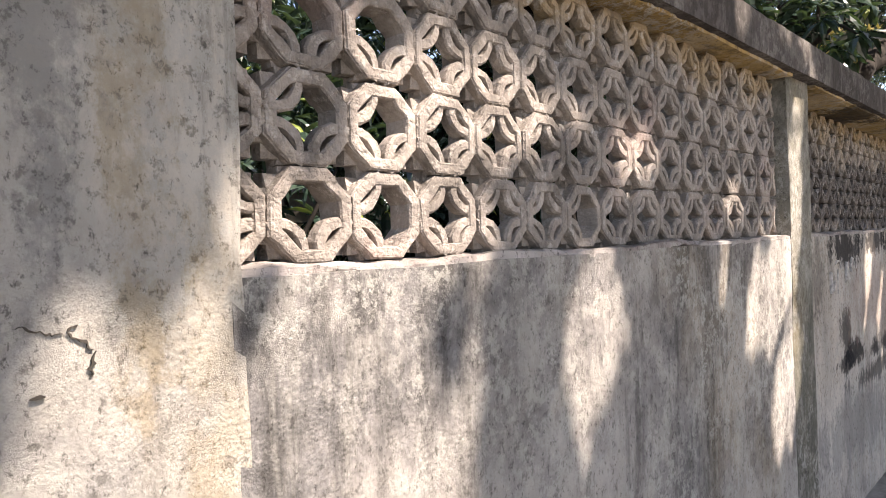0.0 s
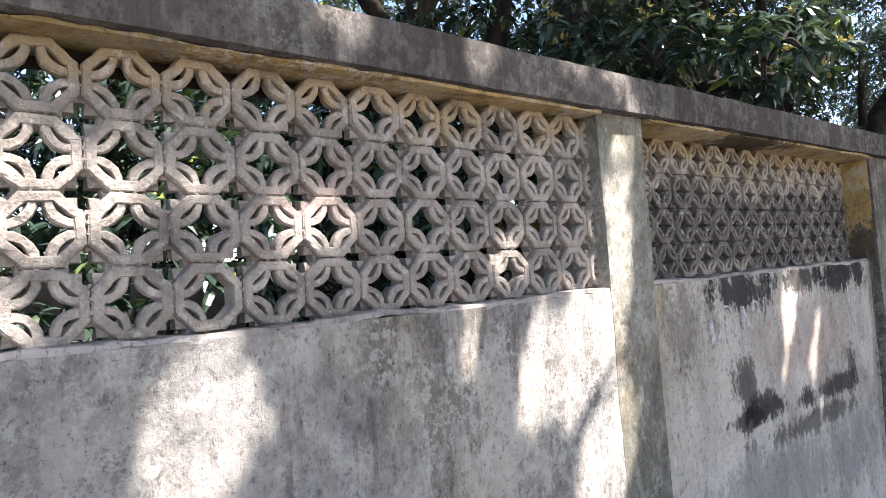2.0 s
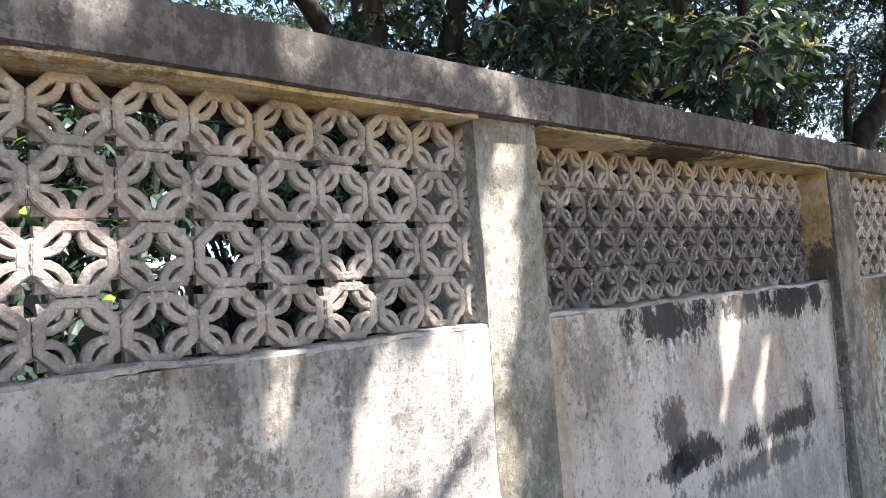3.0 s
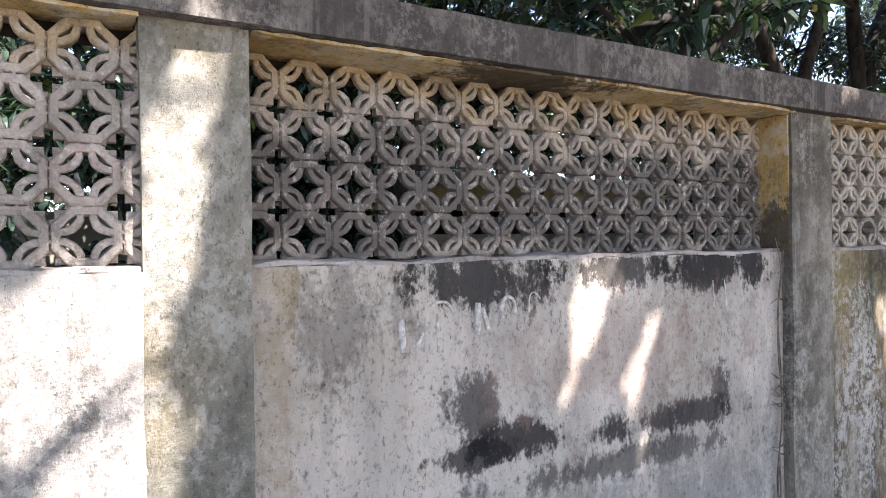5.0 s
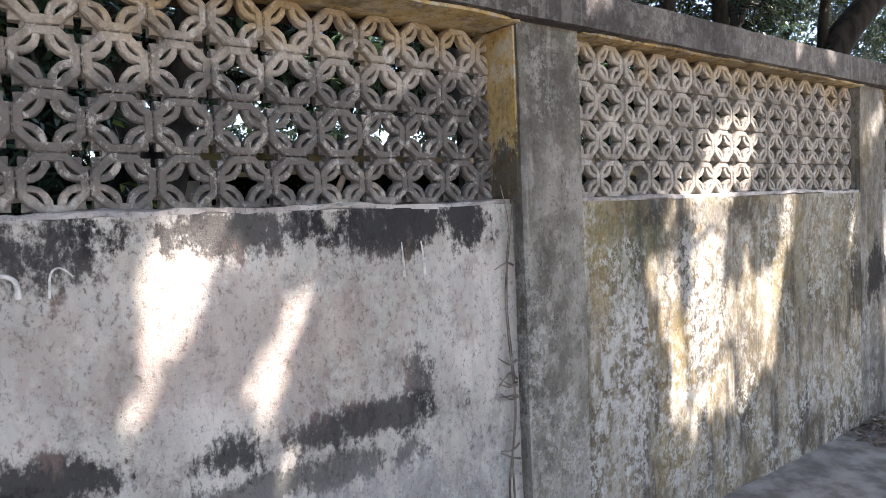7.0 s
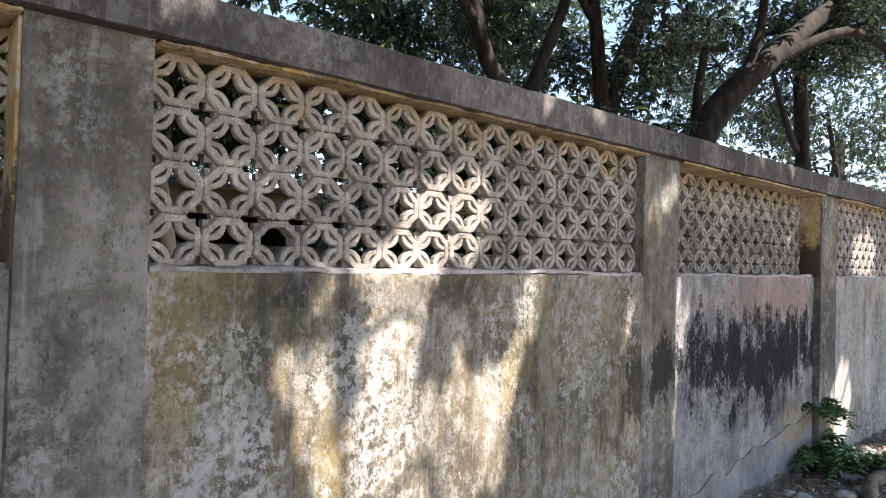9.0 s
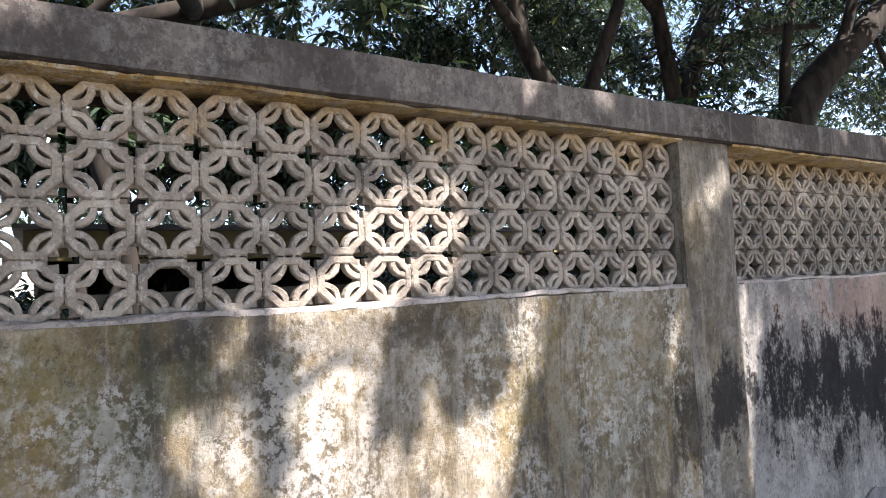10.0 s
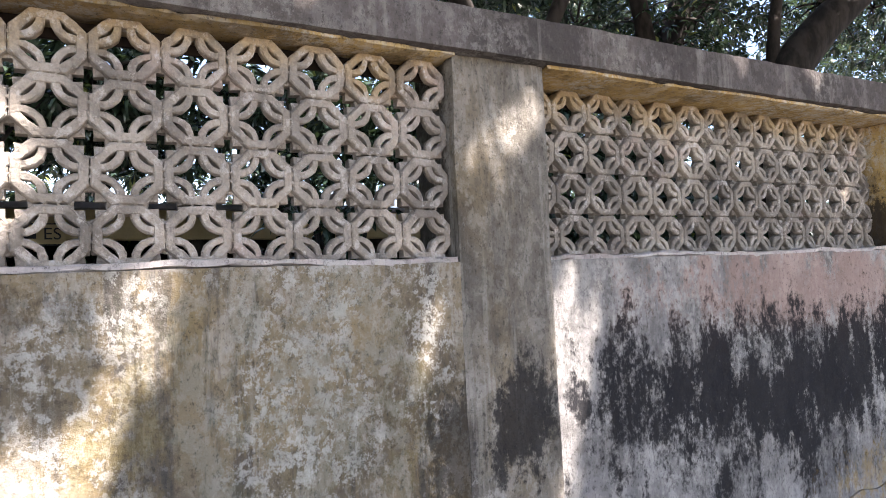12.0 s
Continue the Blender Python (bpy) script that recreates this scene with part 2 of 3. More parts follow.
def leaf_material(name, a, b, light, through_share=0.13):
    n = Nodes(name)
    isl = n.tree.nodes.new("ShaderNodeNewGeometry").outputs["Random Per Island"]
    c = n.mix(isl, a, b)
    c = n.mix(n.ramp(isl, 0.965, 0.985), c, light)
    n.done(c, 0.26)
    n.bsdf.inputs["Specular IOR Level"].default_value = 0.75
    glow = n.tree.nodes.new("ShaderNodeBsdfTranslucent")
    n.put(glow.inputs["Color"], n.mix(0.45, c, (0.13, 0.22, 0.04)))
    both = n.tree.nodes.new("ShaderNodeMixShader")
    both.inputs[0].default_value = through_share
    n.put(both.inputs[1], n.bsdf.outputs[0])
    n.put(both.inputs[2], glow.outputs[0])
    n.put(n.tree.nodes["Material Output"].inputs["Surface"], both.outputs[0])
    return n.mat


mat_leaf = leaf_material("mango_leaf", (0.022, 0.042, 0.033), (0.045, 0.074, 0.052), (0.18, 0.23, 0.05))
mat_leaf_far = leaf_material("fine_leaf", (0.028, 0.05, 0.036), (0.056, 0.086, 0.053), (0.2, 0.24, 0.07))
mat_fern = leaf_material("fern_frond", (0.04, 0.10, 0.03), (0.08, 0.16, 0.05), (0.2, 0.28, 0.08))
mat_litter = leaf_material("dry_leaf", (0.08, 0.06, 0.045), (0.27, 0.22, 0.17), (0.5, 0.45, 0.36), 0.1)
mat_bloom = leaf_material("blossom", (0.42, 0.34, 0.12), (0.5, 0.42, 0.16), (0.55, 0.5, 0.25))


# ---- building helpers ----
def mesh_object(name, verts, faces, material, parent=None, smooth=False):
    me = bpy.data.meshes.new(name)
    me.from_pydata([tuple(v) for v in verts], [], faces)
    me.materials.append(material)
    if smooth:
        me.polygons.foreach_set("use_smooth", [True] * len(me.polygons))
    me.update()
    ob = new(name, me)
    if parent:
        ob.parent = parent
    return ob


def rough_box(name, x0, x1, y0, y1, z0, z1, material, step=0.06, amp=0.004, parent=None, worn=0.0, shape=None, butt=False):
    """A box whose faces are cut into a grid and made uneven; worn rounds and chips its edges."""
    lo, hi = (x0, y0, z0), (x1, y1, z1)
    cuts = [max(1, min(90, round((hi[k] - lo[k]) / step))) for k in range(3)]
    verts, index, faces = [], {}, []

    def vert(key):
        if key not in index:
            p = Vector(lo[k] + (hi[k] - lo[k]) * key[k] / cuts[k] for k in range(3))
            ends = [k for k in range(1 if butt else 0, 3) if key[k] in (0, cuts[k])]
            p += noise.noise_vector(p * 3.1) * amp + noise.noise_vector(p * 17.0) * amp * 0.5
            if worn and len(ends) > 1:
                bite = worn * (0.25 + max(0.0, noise.noise(p * 6.0) + 0.6 * noise.noise(p * 21.0)) * 1.6)
                for k in ends:
                    p[k] += bite if key[k] == 0 else -bite
            if shape:
                p = shape(p)
            index[key] = len(verts)
            verts.append(p)
        return index[key]

    for k in range(3):
        a, b = [(1, 2), (2, 0), (0, 1)][k]
        for side in (0, cuts[k]):
            for i in range(cuts[a]):
                for j in range(cuts[b]):
                    quad = []
                    for di, dj in ((0, 0), (1, 0), (1, 1), (0, 1)):
                        key = [0, 0, 0]
                        key[k], key[a], key[b] = side, i + di, j + dj
                        quad.append(vert(tuple(key)))
                    faces.append(quad if side else quad[::-1])
    return mesh_object(name, verts, faces, material, parent)


def tube(name, points, radii, material, parent=None, sides=9, knobs=0.08):
    """A tapered, slightly knobbly limb along points."""
    pts = [Vector(p) for p in points]
    fine, rad = [], []
    for i in range(len(pts) - 1):
        a, b, c, d = pts[max(i - 1, 0)], pts[i], pts[i + 1], pts[min(i + 2, len(pts) - 1)]
        for s in range(5):
            t = s / 5
            fine.append(0.5 * (2 * b + (c - a) * t + (2 * a - 5 * b + 4 * c - d) * t * t + (3 * b - a - 3 * c + d) * t ** 3))
            rad.append(radii[i] * (1 - t) + radii[i + 1] * t)
    fine.append(pts[-1])
    rad.append(radii[-1])
    verts, faces = [], []
    for i, p in enumerate(fine):
        way = (fine[min(i + 1, len(fine) - 1)] - fine[max(i - 1, 0)]).normalized()
        side = way.cross(Vector((0.31, 0.2, 0.93))).normalized()
        up = way.cross(side)
        for k in range(sides):
            w = 2 * math.pi * k / sides
            q = side * math.cos(w) + up * math.sin(w)
            verts.append(p + q * rad[i] * (1 + knobs * noise.noise((p + q * rad[i]) * 5) * 2))
        if i:
            for k in range(sides):
                k2 = (k + 1) % sides
                faces.append([(i - 1) * sides + k, (i - 1) * sides + k2, i * sides + k2, i * sides + k])
    faces.append(list(range(sides))[::-1])
    faces.append([len(verts) - sides + k for k in range(sides)])
    return mesh_object(name, verts, faces, material, parent, True)


def leaves(name, spots, length, material, parent=None, per=7, spread=1.0, seed=1, keep=None, droop=0.35, fine=True):
    """Whorls of bent blades at the spots, in one mesh. keep(middles) may thin them out."""
    rng = np.random.default_rng(seed)
    spots = np.repeat(np.asarray(spots, float), per, axis=0)
    count = len(spots)
    turn = rng.uniform(0, 2 * np.pi, count)
    rise = rng.normal(-droop, 0.45, count) * spread
    ahead = np.stack([np.cos(turn) * np.cos(rise), np.sin(turn) * np.cos(rise), np.sin(rise)], 1)
    side = np.stack([-np.sin(turn), np.cos(turn), rng.normal(0, 0.4, count)], 1)
    side /= np.linalg.norm(side, axis=1)[:, None]
    up = np.cross(ahead, side)
    size = (length * rng.uniform(0.65, 1.2, count))[:, None]
    if keep is not None:
        ok = keep(spots + ahead * size * 0.55)
        spots, ahead, side, up, size = spots[ok], ahead[ok], side[ok], up[ok], size[ok]
        count = len(spots)
    if fine:
        rows = ((0.04, 0.0, 0.0), (0.34, 0.17, 0.05), (0.38, 0.0, 0.09), (0.34, -0.17, 0.05), (0.7, 0.14, -0.01), (0.75, 0.0, 0.03), (0.7, -0.14, -0.01), (1.04, 0.0, -0.17))
        blade = np.array([[0, 2, 1], [0, 3, 2], [1, 2, 4], [2, 5, 4], [2, 3, 5], [3, 6, 5], [4, 5, 7], [5, 6, 7]])
    else:
        rows = ((0.04, 0.0, 0.0), (0.45, 0.2, 0.06), (0.45, -0.2, 0.06), (1.04, 0.0, -0.12))
        blade = np.array([[0, 2, 1], [1, 2, 3]])
    verts = np.stack([spots + size * (a * ahead + b * side + c * up) for a, b, c in rows], 1).reshape(-1, 3)
    faces = (np.arange(count)[:, None, None] * len(rows) + blade[None]).reshape(-1, 3)
    return mesh_object(name, verts.tolist(), faces.tolist(), material, parent)


def blob_points(centre, radius, count, rng, flat=1.0):
    p = rng.normal(size=(count, 3))
    p /= np.linalg.norm(p, axis=1)[:, None]
    p *= rng.uniform(0.3, 1.0, count)[:, None] ** 0.6
    return np.asarray(centre) + p * radius * np.array([1, 1, flat])


# ---- the boundary wall ----
PITCH, RISE, SILL, TOP = 0.1715, 0.1668, 1.55, 2.217
FACE, BACK = 1.0, 1.26
FLUSH, DEEP = 1.05, 1.165
# pillars by their two edges
PILLARS = ((3.055, 3.346), (5.95, 6.285), (8.935, 9.305), (11.62, 11.98), (14.7, 15.05), (17.7, 18.05), (20.7, 21.05))

ground = mesh_object("ground", [(-60, -60, 0), (80, -60, 0), (80, 80, 0), (-60, 80, 0)], [(0, 1, 2, 3)], mat_ground)
tagged(ground, "bare brown earth on both sides of the wall", "ground", kind="structure")

for a, b in ((-3.0, 1.0), (1.0, 4.6), (4.6, 8.2), (8.2, 11.8), (11.8, 15.4), (15.4, 22.0)):
    ob = rough_box("wall_coping", a, b, 0.94, 1.32, 2.228, 2.375, mat_coping, 0.04, 0.002, worn=0.003, butt=True)
    tagged(ob, "dark weathered concrete coping along the top of the wall", "coping", "coping lengths", "structure")

# the plain end of the wall before the first screen
tagged(rough_box("wall_1", -3.0, 0.54, FACE, BACK, 0, 2.228, mat_end, 0.06, 0.005, butt=True), "plain stained grey cement end of the wall", "wall", kind="structure")

BAYS = []  # left, right, face of the lower wall, face of the screen, materials
edges = [(None, 0.54), *PILLARS]
lower = (mat_bay1, mat_bay2, mat_bay3, mat_bay4, mat_bay5, mat_bay2, mat_bay5)
blocks = (mat_block_pale, mat_block_soot, mat_block_warm, mat_block_grimy, mat_block_pale, mat_block_soot, mat_block_warm)
WORDS = ("grey streaked cement lower wall under the breeze-block screen", "pale cement lower wall with soot-black bands", "mossy brown and ochre stained lower wall",
         "burnt black lower wall with a pink upper band", "grey stained cement lower wall", "pale cement lower wall with black stains", "grey stained cement lower wall")
for i in range(len(PILLARS)):
    deep = i % 2 == 1
    BAYS.append((edges[i][1], edges[i + 1][0], FACE + (0.055 if deep else 0.0), DEEP if deep else FLUSH, lower[i], blocks[i]))

for i, (a, b) in enumerate(PILLARS):
    side = mat_pillar if i == 0 else mat_pillar_dark
    ob = rough_box("pillar", a, b, FACE - 0.0015, BACK + 0.02, 0, 2.228, side, 0.05, 0.005, worn=0.0004)
    tagged(ob, "rendered masonry pillar with lichen stains between two screens", "pillar", "pillars of the wall", "structure")

for i, (a, b, face, screen, m, _) in enumerate(BAYS):
    a2, b2 = (a + 0.001, b - 0.001)
    ob = rough_box("wall_%d" % (i + 2), a2 - 0.02, b2 + 0.02, face, BACK, 0, SILL - 0.012, m, 0.06, 0.005)
    tagged(ob, WORDS[i], "wall", kind="structure")
    # rough mortar bed on the ledge
    bed = rough_box("sill", a2 + 0.002, b2 - 0.002, face + 0.001, screen + 0.07, SILL - 0.016, SILL + 0.005, mat_sill, 0.016, 0.016, worn=0.008)
    tagged(bed, "rough pale mortar ledge under the pierced screen", "sill", "ledges under the screens", "structure")
    soffit = rough_box("soffit_plaster", a2, b2, 0.968, screen + 0.10, TOP - 0.004, 2.229, mat_soffit, 0.03, 0.005, worn=0.008)
    tagged(soffit, "ochre limewashed plaster under the coping", "plaster", "ochre soffits", "structure")
    if i % 2 == 1:
        cheek = rough_box("ochre_cheek", b2 - 0.007, b2 + 0.003, FACE + 0.014, screen + 0.06, SILL - 0.01, TOP - 0.004, mat_cheek, 0.03, 0.002)
        tagged(cheek, "faded ochre limewash on the side of a pillar", "plaster", "ochre cheeks", "structure")


# ---- pierced concrete blocks ----
def block_mesh(name, rings, seed, top=False):
    """One block: an eight-sided frame with a stepped face, and a quarter ring in each corner. rings: which corners still hold theirs."""
    half_x, half_z, cut, band, deep = PITCH / 2 + 0.0006, RISE / 2 + 0.0002, 0.049, 0.0265, 0.062
    verts, faces = [], []

    def outline(inset, notched):
        """Twenty points: at each corner a chamfer or, further back, an L-shaped notch; top blocks keep their upper chamfers."""
        hx, hz = half_x - inset, half_z - inset
        c, arm, wide = cut - inset * 0.5858, 0.037 - inset, 0.0115
        bare = tuple((c * t, c * (1 - t)) for t in (0, 0.25, 0.5, 0.75, 1))
        if notched:
            corner = ((0, arm), (wide, arm), (wide, wide), (arm, wide), (arm, 0))
        else:
            corner = bare
        ring = []
        for sx, sz, turned in ((1, 1, False), (-1, 1, True), (-1, -1, False), (1, -1, True)):
            ring += [(sx * (hx - u), sz * (hz - v)) for u, v in ((bare if sz > 0 and top else corner)[::-1] if turned else (bare if sz > 0 and top else corner))]
        return ring

    # inset, depth, notched
    profile = ((0.0, deep, True), (0.0, 0.03, True), (0.0008, 0.026, False), (0.0016, 0.006, False), (0.003, 0.005, False), (0.0045, 0.001, False), (0.009, 0.0, False), (band - 0.003, 0.0005, False), (band, 0.005, False), (band + 0.001, deep, False))
    for inset, y, notched in profile:
        verts += [(x, y, z) for x, z in outline(inset, notched)]
    count = len(profile)
    for p in range(count):
        q = (p + 1) % count
        for k in range(20):
            k2 = (k + 1) % 20
            faces.append([p * 20 + k, p * 20 + k2, q * 20 + k2, q * 20 + k])
    steps = 7
    for sx, sz in rings:
        base = len(verts)
        cx, cz = sx * (half_x - 0.0245), sz * (half_z - 0.0245)
        mid = math.atan2(-sz, -sx)
        for s in range(steps + 1):
            w = mid + radians(-74 + 148 * s / steps)
            for r, y in ((0.0365, 0.011), (0.0385, 0.0035), (0.0535, 0.0035), (0.0575, 0.009), (0.057, 0.034), (0.0365, 0.034)):
                verts.append((cx + r * math.cos(w), y, cz + r * math.sin(w)))
        for s in range(steps):
            for k in range(6):
                k2 = (k + 1) % 6
                faces.append([base + s * 6 + k, base + s * 6 + k2, base + s * 6 + 6 + k2, base + s * 6 + 6 + k])
    # worn, hand-cast unevenness
    shift = Vector((seed * 3.7, seed * 1.9, seed * 2.3))
    verts = [Vector(v) + noise.noise_vector(Vector(v) * 38 + shift) * 0.0034 + noise.noise_vector(Vector(v) * 110 + shift) * 0.0018 for v in verts]
    me = bpy.data.meshes.new(name)
    me.from_pydata(verts, [], faces)
    bm = bmesh.new()
    bm.from_mesh(me)
    bmesh.ops.recalc_face_normals(bm, faces=bm.faces)
    bm.to_mesh(me)
    bm.free()
    return me


CORNERS = ((-1, 1), (1, 1), (-1, -1), (1, -1))
KINDS = {"whole": CORNERS, "none": (), "low": CORNERS[2:], "no_tr": (CORNERS[0], CORNERS[2], CORNERS[3]), "no_tl": CORNERS[1:], "left": (CORNERS[0], CORNERS[2])}
block_meshes = {}


def block_data(kind, material, seed, top):
    key = (kind, material.name, seed, top)
    if key not in block_meshes:
        me = block_mesh("breeze_block_" + kind, KINDS[kind], seed, top)
        me.materials.append(material)
        block_meshes[key] = me
    return block_meshes[key]


# broken blocks: bay, column from the bay's first whole column, row from the ledge
BROKEN = {(0, 0, 2): "low", (0, 0, 0): "low", (0, 0, 1): "no_tr", (0, 1, 1): "no_tr", (0, 1, 0): "left", (0, 1, 2): "low", (0, 0, 3): "no_tl", (0, 5, 0): "left", (0, 9, 1): "no_tl", (2, 2, 0): "low", (1, 0, 0): "no_tr"}
FIRST = (0.612, 3.309, 6.285, 9.305, 11.98, 15.05, 18.05)  # left side of the first whole column
rng_blocks = random.Random(5)
for i, (a, b, face, screen, _, m) in enumerate(BAYS):
    screen_ob = new("breeze_block_screen")
    screen_ob.location = (a, screen, SILL)
    tagged(screen_ob, "pierced screen of concrete breeze blocks in four rows", "block screen", "screens of the wall", "structure")
    # added strip that closes the top row's notches and paints their depth dark
    shade_strip = rough_box("packing_mortar", a + 0.003, b - 0.003, screen + 0.064, screen + 0.075, TOP - 0.055, TOP + 0.004, mat_notch_shade, 0.05, 0.003)
    tagged(shade_strip, "near-black strip added behind the top of the screen as shade in its notches", "mortar", "mortar behind the screens", "structure")
    pitch = (b - a) / 15 if i == 2 else PITCH
    start = FIRST[i] - pitch * math.ceil((FIRST[i] - a) / pitch - 0.05)
    cols = math.ceil((b - start) / pitch - 0.05)
    for c in range(cols):
        for r in range(4):
            whole = round(c - (FIRST[i] - start) / pitch)
            kind = BROKEN.get((i, whole, r), "whole")
            ob = new("breeze_block", block_data(kind, m, rng_blocks.randrange(7), r == 3))
            ob.parent = screen_ob
            jit = rng_blocks.uniform
            ob.location = (start + (c + 0.5) * pitch - a, jit(-0.004, 0.004), (r + 0.5) * RISE + jit(-0.0012, 0.0012))
            ob.scale = (pitch / PITCH, 1, 1)
            ob.rotation_euler = (jit(-0.02, 0.02), jit(-0.015, 0.015), jit(-0.02, 0.02))

# ---- base of the fourth bay: cement patch that climbs towards the pillar ----
tagged(rough_box("base_patch", 9.6, 11.6, 1.045, 1.07, 0, 0.36, mat_patch, 0.035, 0.004,
                 shape=lambda p: Vector((p.x, p.y, p.z * (0.45 + 0.75 * (p.x - 9.6) / 2.0 + 0.16 * noise.noise(Vector((p.x * 5, 0, 3))))))),
       "smooth grey cement patch at the foot of the wall", "cement patch", kind="structure")

# ---- dry roots on the pillar beside the second screen ----
rootlet = new("dry_roots")
rootlet.location = (5.94, 1.04, 0)
tagged(rootlet, "thin dry climbing roots clinging to the pillar's side", "roots")
rr = random.Random(4)
for k in range(2):
    pts, x = [], rr.uniform(-0.05, -0.01)
    for s in range(12):
        pts.append((x + 0.018 * math.sin(s * 1.3 + k), 0.0 - 0.012 * rr.random(), 0.0 + s * (1.55 + 0.06 * k) / 11))
        x += rr.uniform(-0.016, 0.016)
        x = min(-0.004, max(-0.075, x))
    tube("root", pts, [0.005 - 0.0003 * s for s in range(12)], mat_root, rootlet, 6, 0.2)
for k in range(9):
    z = rr.uniform(0.5, 1.55)
    tube("rootlet", [(-0.02, -0.008, z), (-0.06, -0.012, z + rr.uniform(-0.02, 0.03)), (-0.11, -0.004, z + rr.uniform(-0.03, 0.05))], [0.005, 0.004, 0.002], mat_root, rootlet, 5, 0.2)

# ---- behind the wall: yard, shed and sign ----
yard_wall = rough_box("yard_wall", -6, 6.2, 6.0, 6.2, 0, 1.95, mat_yard, 0.15, 0.006)
tagged(yard_wall, "low beige plastered yard wall behind the screen", "wall", kind="structure")
shed = new("shed")
shed.location = (10, 8.5, 0)
tagged(shed, "low ochre painted shed with a sheet roof behind the wall", "shed")


def in_shed(name, x0, x1, y0, y1, z0, z1, m):
    ob = rough_box(name, x0 - 10, x1 - 10, y0 - 8.5, y1 - 8.5, z0, z1, m, 0.3, 0.006)
    ob.parent = shed


in_shed("wall", 6.4, 20, 7.75, 7.9, 0, 1.75, mat_yard)
in_shed("fascia", 6.3, 20.1, 7.68, 7.9, 2.15, 2.5, mat_ochre_far)
in_shed("roof", 6.2, 20.2, 7.5, 10.6, 2.5, 2.56, mat_tin)
in_shed("back_wall", 6.4, 20, 10.3, 10.45, 0, 2.5, mat_dark)
in_shed("side_wall", 6.4, 6.55, 7.9, 10.3, 0, 2.5, mat_dark)
for px in (6.4, 9.0, 12.0, 15.0, 18.0):
    in_shed("post", px, px + 0.12, 7.76, 7.88, 1.75, 2.15, mat_dark)


def sign_board(label, x, y, z, half_w, half_h, body, size, bar):
    """A painted board with black letters; bar: a worn, unreadable stretch of lettering before them."""
    sign = new("sign_board")
    sign.location = (x, y, z)
    tagged(sign, label, "sign")
    rough_box("board", -half_w, half_w, -0.02, 0.02, -half_h, half_h, mat_ochre_far, 0.1, 0.001, sign)
    for lo in (-half_h - 0.014, half_h):
        rough_box("border", -half_w, half_w, -0.026, 0.02, lo, lo + 0.014, mat_letter, 0.1, 0.001, sign)
    text = bpy.data.curves.new("lettering", "FONT")
    text.body, text.size, text.extrude, text.align_x, text.align_y = body, size, 0.003, "RIGHT", "CENTER"
    text.materials.append(mat_letter)
    words = new("lettering", text)
    words.parent = sign
    words.location, words.rotation_euler = (half_w * 0.85, -0.026, 0.0), (math.pi / 2, 0, 0)
    if bar:
        rough_box("worn_lettering", -half_w * 0.85, -half_w * 0.85 + bar, -0.025, -0.018, -size * 0.25, size * 0.25, mat_letter, 0.04, 0.003, sign)


sign_board("ochre sign board with black capital letters on the shed", 7.4, 7.64, 2.21, 0.24, 0.11, "ES", 0.19, 0.16)
sign_board("beige sign board with black letters on the yard wall", 3.98, 5.97, 1.74, 0.17, 0.08, "UES", 0.13, 0.0)


# ---- trees ----
def tree(label, trunk, limbs, blobs, count, length, leaf, seed, keep=None, per=7, blooms=0, fine=True):
    """trunk and limbs: (points, radii) in the tree's own metres from the foot of its trunk. blobs: (centre, radius)."""
    foot = Vector(trunk[0][0])
    top = new("tree")
    top.location = foot
    tagged(top, label, "tree")
    tube("trunk", [Vector(p) - foot for p in trunk[0]], trunk[1], mat_bark, top, 12)
    rng = np.random.default_rng(seed)
    for pts, radii in limbs:
        tube("limb", [Vector(p) - foot for p in pts], radii, mat_bark, top, 8)
    volume = sum(r ** 2 for _, r in blobs)
    spots = [blob_points(Vector(c) - foot, r, max(4, int(count * r ** 2 / volume)), rng, 0.75) for c, r in blobs]
    for (c, r), inner in zip(blobs, spots):
        many = 7 if fine else 2
        ends = inner[:: max(1, len(inner) // many)][:many]
        hub = Vector(c) - foot
        for e in ends:
            e = Vector(e)
            if keep is not None and not keep(np.array([e]) + np.array(foot))[0]:
                continue
            tube("twig", [hub, hub.lerp(e, 0.5) + Vector((0, 0, 0.1)), e], [0.022, 0.014, 0.006], mat_bark, top, 5)
    spots = np.concatenate(spots)
    world_keep = None if keep is None else (lambda p: keep(p + np.array(foot)))
    leaves("crown", spots, length, leaf, top, per, seed=seed, keep=world_keep, fine=fine)
    if blooms:
        low = spots[rng.choice(len(spots), blooms, replace=False)]
        leaves("blossoms", np.repeat(low, 6, axis=0) + rng.normal(0, 0.05, (blooms * 6, 3)), 0.06, mat_bloom, top, 5, 1.5, seed + 1, droop=-0.6)
    return top


rng_t = np.random.default_rng(11)


def cloud(x0, x1, y0, y1, z0, z1, n, r0, r1):
    return [((rng_t.uniform(x0, x1), rng_t.uniform(y0, y1), rng_t.uniform(z0, z1)), rng_t.uniform(r0, r1)) for _ in range(n)]


